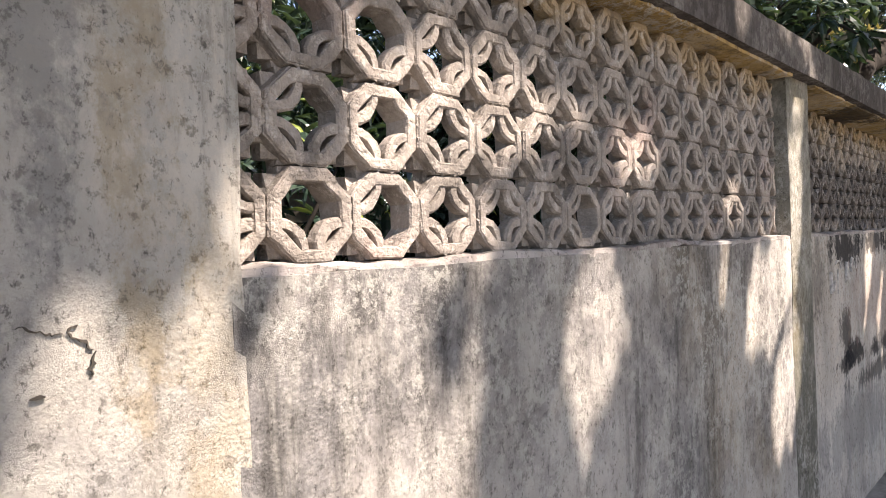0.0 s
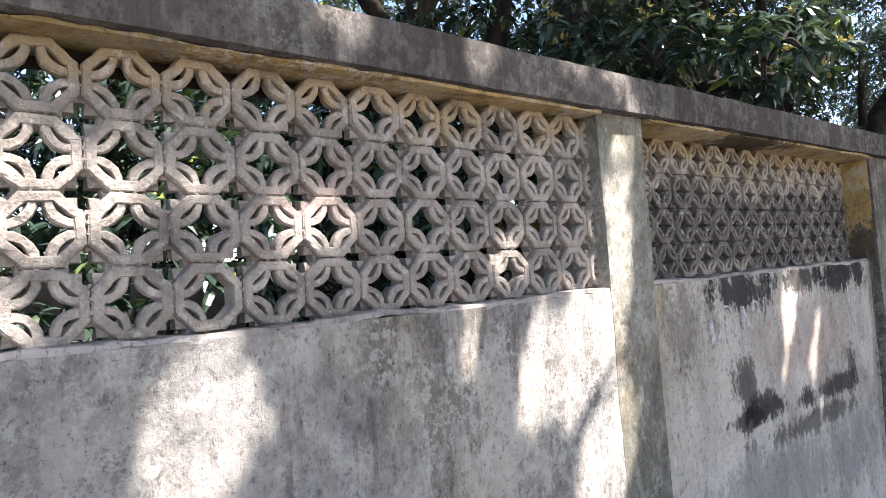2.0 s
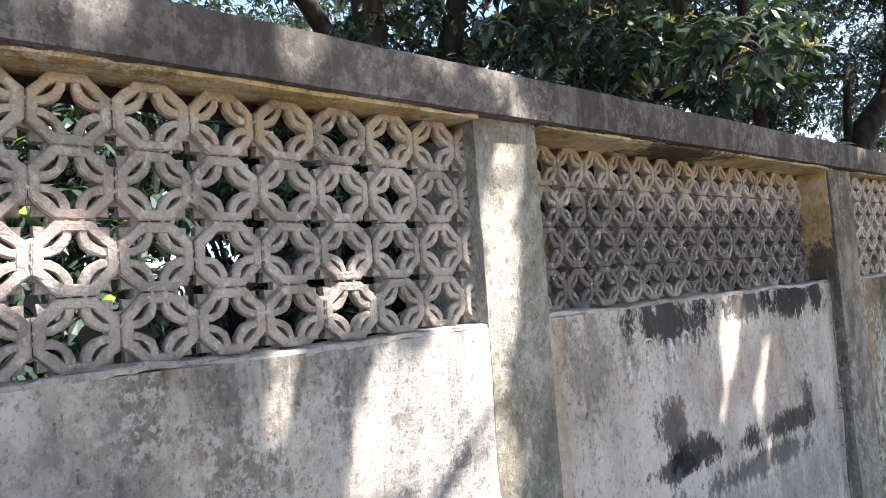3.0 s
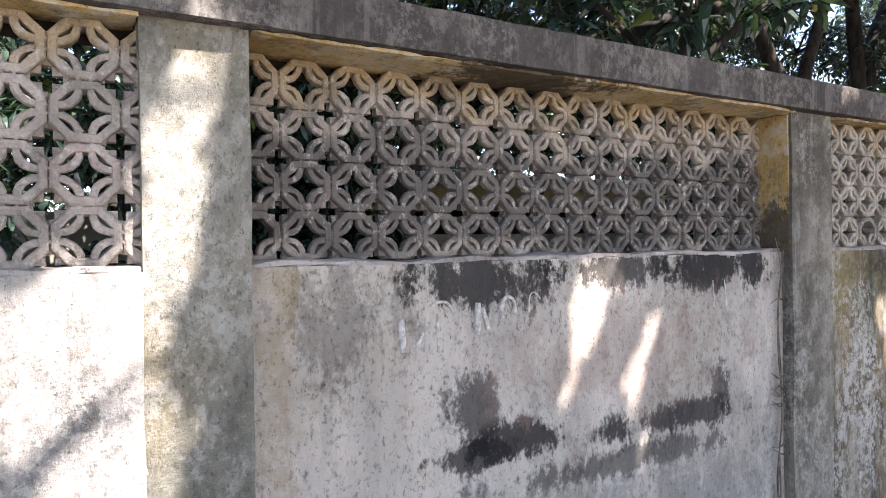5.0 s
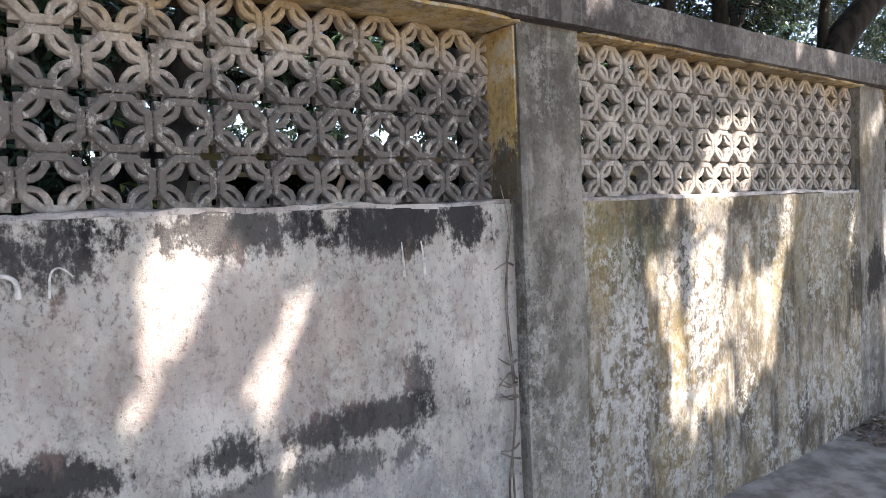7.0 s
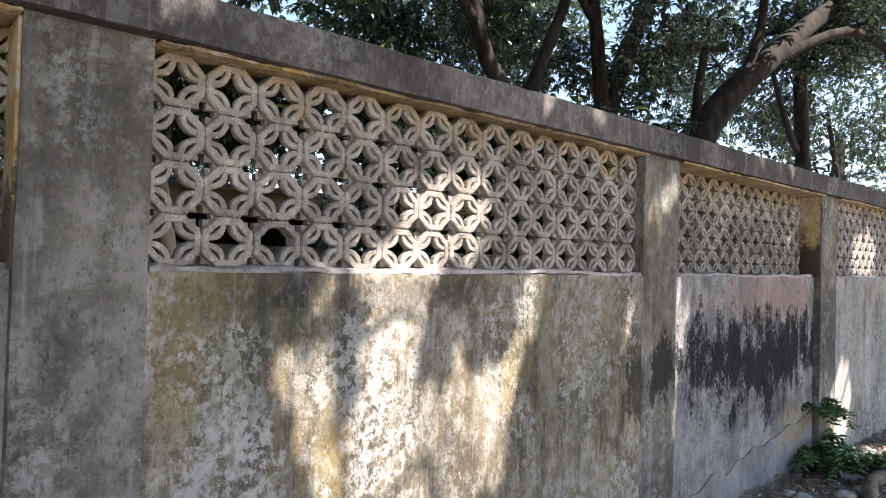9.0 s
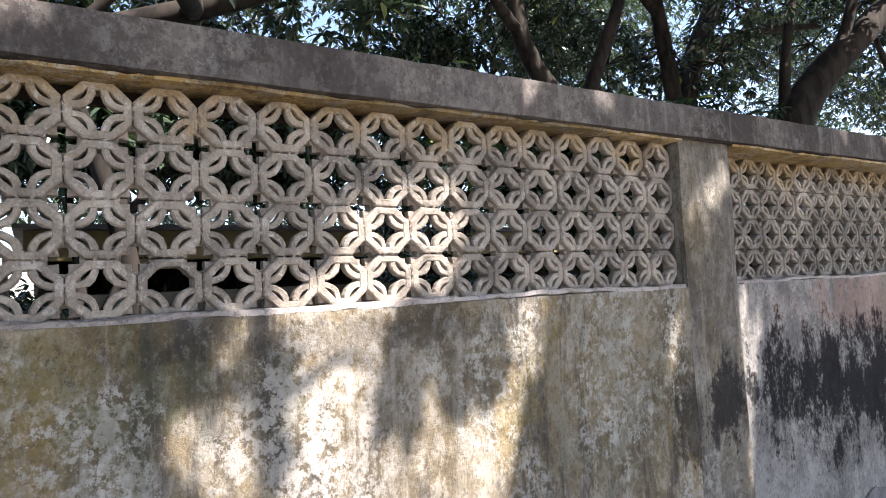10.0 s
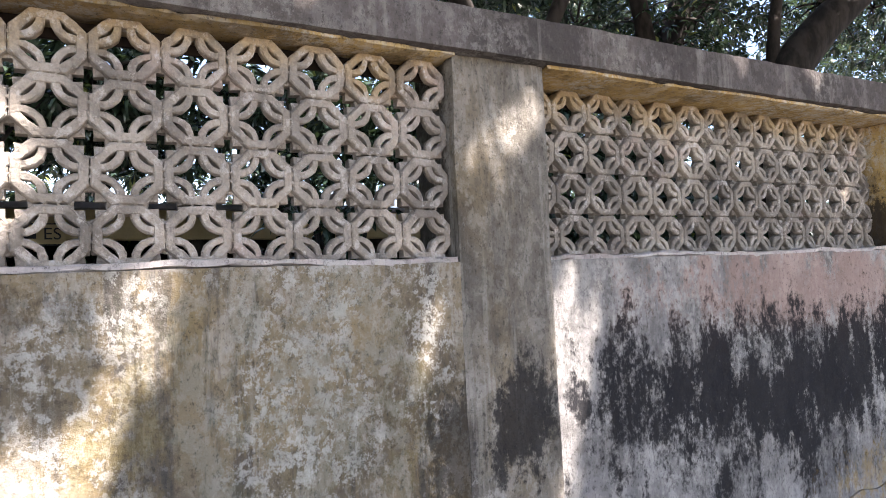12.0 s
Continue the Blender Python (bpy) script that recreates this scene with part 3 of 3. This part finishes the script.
tree("mango tree with leaning dark stems and drooping leaves behind the wall", (((5.3, 4.6, 0), (5.25, 4.55, 1.8), (5.1, 4.45, 3.4), (4.7, 4.3, 6.5)), (0.26, 0.21, 0.17, 0.1)),
     [(((5.35, 4.6, 1.2), (5.7, 4.35, 2.8), (5.85, 4.2, 4.2), (6.6, 4.0, 7.0)), (0.18, 0.14, 0.12, 0.07)), (((5.75, 4.3, 3.2), (7.3, 3.4, 3.5), (8.4, 3.0, 3.9)), (0.1, 0.08, 0.05)),
      (((5.1, 4.45, 3.2), (4.0, 4.2, 4.4), (2.6, 3.8, 5.0)), (0.1, 0.08, 0.04)), (((6.2, 4.0, 5.4), (8.0, 3.2, 5.6), (10.0, 2.8, 5.4)), (0.1, 0.08, 0.05)), (((7.3, 3.4, 3.5), (7.0, 2.5, 3.25), (6.4, 1.75, 3.05)), (0.075, 0.06, 0.035))],
     cloud(-0.5, 8.6, 3.4, 7.5, 3.5, 7.0, 30, 0.7, 1.1) + cloud(0, 11, 3.0, 6, 7.4, 9.0, 9, 1.0, 1.4), 4600, 0.17, mat_leaf_far, 3)
tree("young mango with drooping whorls of long leaves and blossom", (((6.9, 2.5, 0), (6.8, 2.4, 1.6), (6.5, 2.1, 2.6), (6.3, 1.9, 3.1)), (0.06, 0.05, 0.035, 0.02)), [(((6.5, 2.1, 2.6), (6.2, 2.3, 3.0), (5.85, 2.4, 3.3)), (0.03, 0.022, 0.012)), (((6.5, 2.1, 2.7), (6.9, 1.9, 3.1), (7.3, 1.8, 3.4)), (0.03, 0.022, 0.012))],
     [((5.85, 2.45, 3.3), 0.45), ((6.1, 1.65, 3.1), 0.36), ((6.55, 1.75, 3.3), 0.45), ((7.2, 1.9, 3.5), 0.5), ((6.6, 2.6, 3.7), 0.5), ((5.4, 2.9, 3.7), 0.45)], 120, 0.23, mat_leaf, 13, None, 8, 18)
tree("forked tree with two dark curving limbs behind the wall", (((12.3, 4.85, 0), (12.2, 4.8, 1.8), (11.95, 4.7, 3.2), (11.5, 4.65, 3.8), (11.12, 4.65, 4.35), (10.9, 4.6, 5.4), (10.4, 4.5, 7.2)), (0.22, 0.19, 0.15, 0.12, 0.1, 0.085, 0.05)),
     [(((11.95, 4.7, 3.2), (12.3, 4.75, 4.1), (12.9, 4.8, 5.2), (13.6, 4.8, 6.8)), (0.12, 0.095, 0.08, 0.05)), (((11.1, 4.65, 4.4), (10.2, 4.3, 4.9), (9.3, 4.0, 5.8)), (0.07, 0.05, 0.03))],
     cloud(8.8, 13.5, 4.0, 7.0, 4.2, 8.2, 20, 0.6, 1.0), 2200, 0.15, mat_leaf_far, 15)
tree("tall tree with a forked dark trunk behind the wall", (((14.3, 5.1, 0), (14.25, 5.05, 2.2), (14.2, 5.0, 3.7), (14.7, 5.0, 4.9), (15.4, 5.0, 6.2), (15.7, 5.0, 8.5)), (0.27, 0.23, 0.19, 0.15, 0.12, 0.08)),
     [(((14.2, 5.0, 3.6), (13.9, 4.9, 4.6), (13.5, 4.8, 5.8), (12.6, 4.6, 7.4)), (0.14, 0.11, 0.09, 0.05)), (((14.7, 5.0, 4.9), (15.9, 4.7, 5.3), (17.4, 4.6, 5.6)), (0.1, 0.08, 0.04)), (((13.7, 4.85, 5.2), (12.9, 4.6, 5.4), (12.0, 4.5, 5.9)), (0.07, 0.05, 0.03))],
     cloud(11.5, 16.5, 4.5, 8.5, 4.4, 8.4, 24, 0.6, 1.0) + cloud(10, 18, 0.6, 6, 7.6, 9.4, 3, 1.0, 1.4), 2300, 0.15, mat_leaf_far, 5)
tree("large tree with a thick limb leaning over the wall", (((14.4, 3.9, 0), (14.5, 3.8, 2.4), (14.85, 3.65, 3.7), (16.3, 3.3, 5.0), (18.4, 3.0, 6.4)), (0.28, 0.25, 0.22, 0.18, 0.12)),
     [(((14.6, 3.75, 3.0), (14.75, 3.75, 4.2), (15.2, 3.8, 5.4)), (0.09, 0.07, 0.05)), (((16.0, 3.4, 4.7), (17.2, 2.6, 5.4), (18.8, 2.2, 5.2)), (0.1, 0.08, 0.05)), (((15.5, 3.5, 4.3), (15.8, 3.3, 5.4), (15.6, 3.2, 6.8)), (0.09, 0.07, 0.04))],
     cloud(13.5, 20.5, 2.4, 6.5, 5.0, 8.2, 22, 0.6, 1.1) + cloud(15, 22, 0.6, 6, 7.6, 9.4, 2, 1.0, 1.4), 2200, 0.15, mat_leaf_far, 7)
tree("tree with a curved slender trunk farther along the wall", (((20.6, 4.4, 0), (20.3, 4.3, 2.8), (19.6, 4.1, 4.2), (19.1, 4.0, 6.0), (19.3, 4.0, 8.5)), (0.2, 0.16, 0.14, 0.11, 0.07)),
     [(((19.6, 4.2, 4.0), (18.6, 4.0, 4.3), (17.6, 3.9, 5.2)), (0.08, 0.06, 0.04)), (((19.1, 4.0, 6.0), (20.0, 3.6, 6.8), (21.5, 3.2, 7.2)), (0.08, 0.06, 0.04))],
     cloud(17.0, 25.0, 2.6, 6.0, 4.4, 8.5, 14, 0.7, 1.1), 2400, 0.15, mat_leaf_far, 9)
for k in range(10):
    bx = -5 + k * 4.2
    by = 13 + 2 * math.sin(k * 2.1)
    tree("distant leafy tree beyond the yard", (((bx, by, 0), (bx + 0.2, by, 3.0), (bx + 0.1, by, 6.0)), (0.3, 0.25, 0.15)), [(((bx + 0.2, by, 3.2), (bx + 1.4, by, 4.6), (bx + 2.2, by, 5.6)), (0.12, 0.09, 0.05))],
         cloud(bx - 2.2, bx + 2.4, by - 1.6, by + 1.6, 1.0, 12.0, 30, 0.9, 1.7), 1700, 0.24, mat_leaf_far, 20 + k, fine=False)

for k, (bx, by) in enumerate(((25, 3.5), (29, 6.5), (34, 4.0), (39, 7.5), (45, 5.0), (38, 1.5))):
    tree("leafy tree far along the wall", (((bx, by, 0), (bx - 0.2, by, 3.0), (bx + 0.3, by, 6.0)), (0.3, 0.25, 0.15)), [(((bx, by, 3.2), (bx - 1.3, by - 0.4, 4.6), (bx - 2.4, by - 0.5, 6.2)), (0.12, 0.09, 0.05))],
         cloud(bx - 3, bx + 3, by - 2, by + 2, 2.0, 11.0, 22, 0.8, 1.3), 850, 0.22, mat_leaf_far, 60 + k, fine=False)

# ---- the trees over the path: openings in their crown let the sun reach the wall ----
SUNNY = []  # x, z on the wall, half width, half height
SUNNY += [(0.42, 1.2, 0.3, 0.3), (0.75, 1.18, 0.28, 0.3), (0.3, 0.85, 0.4, 0.2), (1.15, 1.97, 0.4, 0.1), (0.85, 1.66, 0.35, 0.11), (1.06, 1.38, 0.04, 0.14), (1.5, 1.3, 0.11, 0.2), (1.85, 1.88, 0.12, 0.06)]
SUNNY += [(2.34, 1.45, 0.04, 0.12), (2.62, 1.3, 0.07, 0.2), (2.84, 1.35, 0.09, 0.28), (2.88, 0.98, 0.08, 0.3), (3.04, 1.45, 0.07, 0.22), (3.16, 1.9, 0.06, 0.24), (3.12, 1.65, 0.06, 0.25), (2.6, 1.75, 0.08, 0.06)]
SUNNY += [(4.69, 1.36, 0.09, 0.16), (4.78, 1.53, 0.12, 0.04), (4.96, 1.13, 0.045, 0.14), (5.06, 1.3, 0.025, 0.1), (5.0, 0.85, 0.025, 0.1), (4.58, 1.05, 0.03, 0.08), (3.05, 0.95, 0.08, 0.25)]
SUNNY += [(7.2, 1.32, 0.14, 0.2), (7.12, 0.8, 0.24, 0.4), (7.5, 0.8, 0.2, 0.4), (7.76, 0.85, 0.1, 0.3), (8.0, 1.42, 0.06, 0.15), (7.92, 1.2, 0.05, 0.14), (6.93, 1.48, 0.08, 0.04), (6.86, 1.06, 0.05, 0.2), (6.76, 1.22, 0.05, 0.12)]
SUNNY += [(7.43, 1.84, 0.15, 0.16), (7.66, 1.9, 0.12, 0.15), (7.28, 1.63, 0.3, 0.08), (8.83, 1.3, 0.03, 0.2), (9.02, 1.97, 0.035, 0.15), (9.13, 1.95, 0.03, 0.15), (9.23, 2.04, 0.03, 0.12)]
SUNNY += [(9.37, 1.35, 0.075, 0.25), (9.37, 0.9, 0.065, 0.35), (9.54, 1.38, 0.04, 0.14), (12.1, 0.35, 0.25, 0.5), (12.2, -0.4, 0.6, 0.3), (10.0, -0.35, 0.3, 0.12), (12.9, 1.8, 0.4, 0.2), (1.9, 2.3, 0.07, 0.06), (2.4, 2.3, 0.055, 0.07), (2.85, 2.3, 0.055, 0.07), (3.1, 2.3, 0.055, 0.07)]
SUNNY += [(8.0, 2.3, 0.045, 0.07), (8.4, 2.3, 0.055, 0.07), (10.3, 2.3, 0.055, 0.07), (10.8, 2.3, 0.055, 0.07), (6.35, 2.3, 0.045, 0.06)]


def shades_only(p):
    """Whether a leaf at p leaves the sunny openings free."""
    along = (FACE - p[:, 1]) / SUN_DIR.y
    x = p[:, 0] + SUN_DIR.x * along
    z = p[:, 2] + SUN_DIR.z * along
    ok = np.ones(len(p), bool)
    for sx, sz, hw, hh in SUNNY:
        rim = 0.03 if hw < 0.045 else 0.055
        lean = 0.22 if hh > 1.3 * hw else 0.0
        across = x - sx - lean * (z - sz)
        ragged = 0.34 * np.sin(34 * across + 5 * sx) * np.sin(3.0 * z + 9 * sx) + 0.16 * np.sin(71 * across + 3 * z)
        ok &= (across / (hw + rim)) ** 2 + ((z - sz) / (hh + 0.09)) ** 2 + ragged > 1
    return ok


for k, tx in enumerate((-3.5, 1.5, 6.0, 10.5, 15.0)):
    tree("broad shady tree on the path side", (((tx, -5.2, 0), (tx + 0.1, -5.1, 2.4), (tx + 0.5, -4.6, 4.6), (tx + 0.6, -4.2, 6.5)), (0.36, 0.3, 0.24, 0.12)),
         [(((tx + 0.5, -4.7, 4.4), (tx + 1.8, -4.6, 6.0), (tx + 3.0, -4.4, 7.2)), (0.14, 0.1, 0.05))],
         cloud(tx - 1.2, tx + 6.2, -5.2, -1.8, 5.4, 9.0, 44, 0.8, 1.2) + cloud(tx - 1.2, tx + 5.4, -0.8, 3.6, 6.9, 9.0, 9, 1.0, 1.4), 15500, 0.175, mat_leaf, 40 + k, shades_only, fine=False)


# ---- low bushy trees close behind the screens ----
for k, (bx, by, low, high, spread) in enumerate(((0.6, 4.6, 1.4, 3.3, 1.7), (3.4, 4.9, 2.1, 3.4, 1.5), (6.6, 4.4, 2.45, 3.3, 1.5), (9.2, 4.4, 2.3, 3.3, 1.5), (11.6, 3.9, 1.9, 3.2, 1.2), (1.2, 7.4, 1.0, 3.9, 2.2), (4.6, 7.3, 1.0, 3.9, 1.7), (4.35, 4.2, 0.8, 2.7, 0.5))):
    tree("low bushy tree with thin stems close behind the wall", (((bx, by, 0), (bx + 0.1, by, 1.3), (bx, by + 0.1, 2.6)), (0.06, 0.045, 0.02)), [(((bx + 0.1, by, 1.3), (bx + 0.5, by, 2.1), (bx + 0.9, by, 2.8)), (0.035, 0.025, 0.012))],
         cloud(bx - spread, bx + spread, by - 0.5, by + 0.6, low + 0.35, high - 0.3, 12, 0.45, 0.65), 800, 0.14, mat_leaf_far, 110 + k)

# ---- shrubs behind the screen ----
rng_s = np.random.default_rng(77)
for k in range(14):
    sx, sy = -1.2 + k * 1.55, rng_s.uniform(3.0, 4.6) + (5.6 if k in (5, 6) else 0.0)
    shrub = new("shrub")
    shrub.location = (sx, sy, 0)
    tagged(shrub, "dense dark green shrub growing behind the pierced wall", "shrub", "shrubs behind the wall")
    spots = []
    for _ in range(7):
        c = (rng_s.uniform(-0.7, 0.7), rng_s.uniform(-0.5, 0.5), rng_s.uniform(0.6, 3.2))
        tube("stem", [(0, 0, 0), (c[0] * 0.4, c[1] * 0.4, c[2] * 0.6), c], [0.03, 0.02, 0.01], mat_bark, shrub, 5)
        spots.append(blob_points(c, 0.6, 62, rng_s))
    leaves("foliage", np.concatenate(spots), 0.17, mat_leaf, shrub, 6, seed=90 + k)


# ---- foot of the wall by the fourth pillar ----
def fern(x, y, z, size, seed):
    """Arching fronds with rows of leaflets."""
    rng = np.random.default_rng(seed)
    top = new("fern")
    top.location = (x, y, z)
    tagged(top, "green fern growing at the foot of the wall", "fern", "ferns by the wall")
    for f in range(9):
        w, lift = rng.uniform(0, 2 * math.pi), rng.uniform(0.6, 1.1)
        pts = [Vector((math.cos(w) * s * size, math.sin(w) * s * size, size * (lift * s * 1.6 - 1.3 * s * s))) for s in (0, 0.25, 0.5, 0.75, 1.0)]
        stalk = tube("frond", pts, [0.006, 0.005, 0.004, 0.003, 0.002], mat_fern, top, 5)
        along = []
        for s in np.linspace(0.15, 1.0, 16):
            along.append((math.cos(w) * s * size, math.sin(w) * s * size, size * (lift * s * 1.6 - 1.3 * s * s)))
        leaves("leaflets", along, size * 0.3, mat_fern, stalk, 4, 0.6, seed * 10 + f, droop=0.1)
    return top


fern(11.55, 0.72, 0.05, 0.34, 1)
fern(11.35, 0.85, 0.05, 0.26, 2)
fern(11.75, 0.6, 0.0, 0.3, 3)
fern(11.6, 0.98, 0.4, 0.22, 4)

rng_l = np.random.default_rng(31)
litter_spots = np.stack([rng_l.uniform(8.6, 13.5, 1500), 1.0 - np.abs(rng_l.normal(0, 0.4, 1500)), rng_l.uniform(0.005, 0.04, 1500)], 1)
tagged(leaves("leaf_litter", litter_spots, 0.065, mat_litter, None, 2, 0.35, 8, droop=0.0), "dry brown leaves scattered along the foot of the wall", "leaf litter", kind="stuff")
log = tube("fallen_branch", [(10.7, 0.35, 0.05), (11.2, 0.5, 0.07), (11.7, 0.42, 0.08), (12.3, 0.55, 0.06)], [0.035, 0.05, 0.055, 0.04], mat_root, None, 9, 0.2)
tagged(log, "weathered grey fallen branch lying on the ground", "branch")


def stone(x, y, r, seed):
    bm = bmesh.new()
    bmesh.ops.create_icosphere(bm, subdivisions=2, radius=r)
    for v in bm.verts:
        v.co *= 1 + 0.5 * noise.noise(v.co / r * 0.9 + Vector((seed * 7.1, 0, 0)))
        v.co.z *= 0.55
    me = bpy.data.meshes.new("stone")
    bm.to_mesh(me)
    bm.free()
    me.materials.append(mat_stone)
    ob = new("stone", me)
    ob.location = (x, y, r * 0.3)
    tagged(ob, "rough grey stone lying at the foot of the wall", "stone", "stones by the wall")


for k in range(26):
    stone(rng_l.uniform(9.6, 12.4), rng_l.uniform(0.2, 0.95), rng_l.uniform(0.03, 0.1), k)


# ---- crack in the plain end of the wall ----
rng_c = random.Random(8)
crack = new("wall_crack")
crack.location = (0.245, 0.9985, 1.497)
tagged(crack, "jagged dark crack in the stained render", "crack", kind="structure")


def crack_run(name, x, z, way, steps, width):
    """One run of the crack: a thin, jagged gash of changing width."""
    verts, faces = [], []
    for k in range(steps + 1):
        w = width * (0.3 + rng_c.random()) * (1 - abs(2 * k / steps - 1) ** 3 * 0.8)
        across = way + math.pi / 2
        for side in (-1, 1):
            verts += [(x + side * w * math.cos(across), y, z + side * w * math.sin(across)) for y in (-0.004, 0.006)]
        if k:
            p, q = 4 * (k - 1), 4 * k
            faces += [(p, q, q + 2, p + 2), (p + 1, p + 3, q + 3, q + 1), (p, p + 1, q + 1, q), (p + 2, q + 2, q + 3, p + 3)]
        turn = way + rng_c.uniform(-0.9, 0.9)
        x, z = x + 0.0042 * math.cos(turn), z + 0.0042 * math.sin(turn)
    mesh_object(name, verts, faces, mat_dark, crack)
    return x, z


ex, ez = crack_run("crack_run", 0.0, 0.0, -0.3, 14, 0.0016)
crack_run("crack_run", ex, ez, 0.7, 4, 0.0014)
ex, ez = crack_run("crack_run", ex, ez, -0.95, 10, 0.002)
crack_run("crack_run", ex, ez, -1.7, 9, 0.0024)
crack_run("crack_run", 0.012, -0.085, 0.3, 4, 0.003)

# ---- worn chalk strokes on the lower wall of the second bay ----
chalk = new("chalk_marks")
chalk.location = (4.13, 1.05, 1.33)
tagged(chalk, "worn white chalk strokes on the sooty wall", "chalk marks", kind="structure")


def stroke(points, width=0.008):
    """One uneven stroke of chalk, a few millimetres proud."""
    tube("stroke", [(x - 4.13, 0.003, z - 1.33) for x, z in points], [width * (0.7 + 0.5 * rng_c.random()) for _ in points], mat_chalk, chalk, 6, 0.5)


stroke([(3.85, 1.35), (3.853, 1.30), (3.857, 1.24)], 0.011)
stroke([(3.93, 1.3), (3.918, 1.27), (3.9, 1.25)])
stroke([(3.993, 1.36), (3.99, 1.3), (3.994, 1.225)], 0.011)
stroke([(3.955, 1.385), (3.99, 1.4), (4.03, 1.395), (4.05, 1.36)])
stroke([(4.156, 1.39), (4.154, 1.33), (4.153, 1.275)], 0.012)
stroke([(4.17, 1.37), (4.19, 1.33), (4.2, 1.29)])
stroke([(4.262, 1.33), (4.262, 1.38), (4.285, 1.405), (4.315, 1.39), (4.32, 1.345)])
stroke([(4.385, 1.34), (4.39, 1.4), (4.412, 1.415), (4.44, 1.39)], 0.007)
stroke([(5.43, 1.42), (5.434, 1.36), (5.437, 1.3)], 0.006)
stroke([(5.51, 1.42), (5.518, 1.37), (5.522, 1.29)], 0.006)
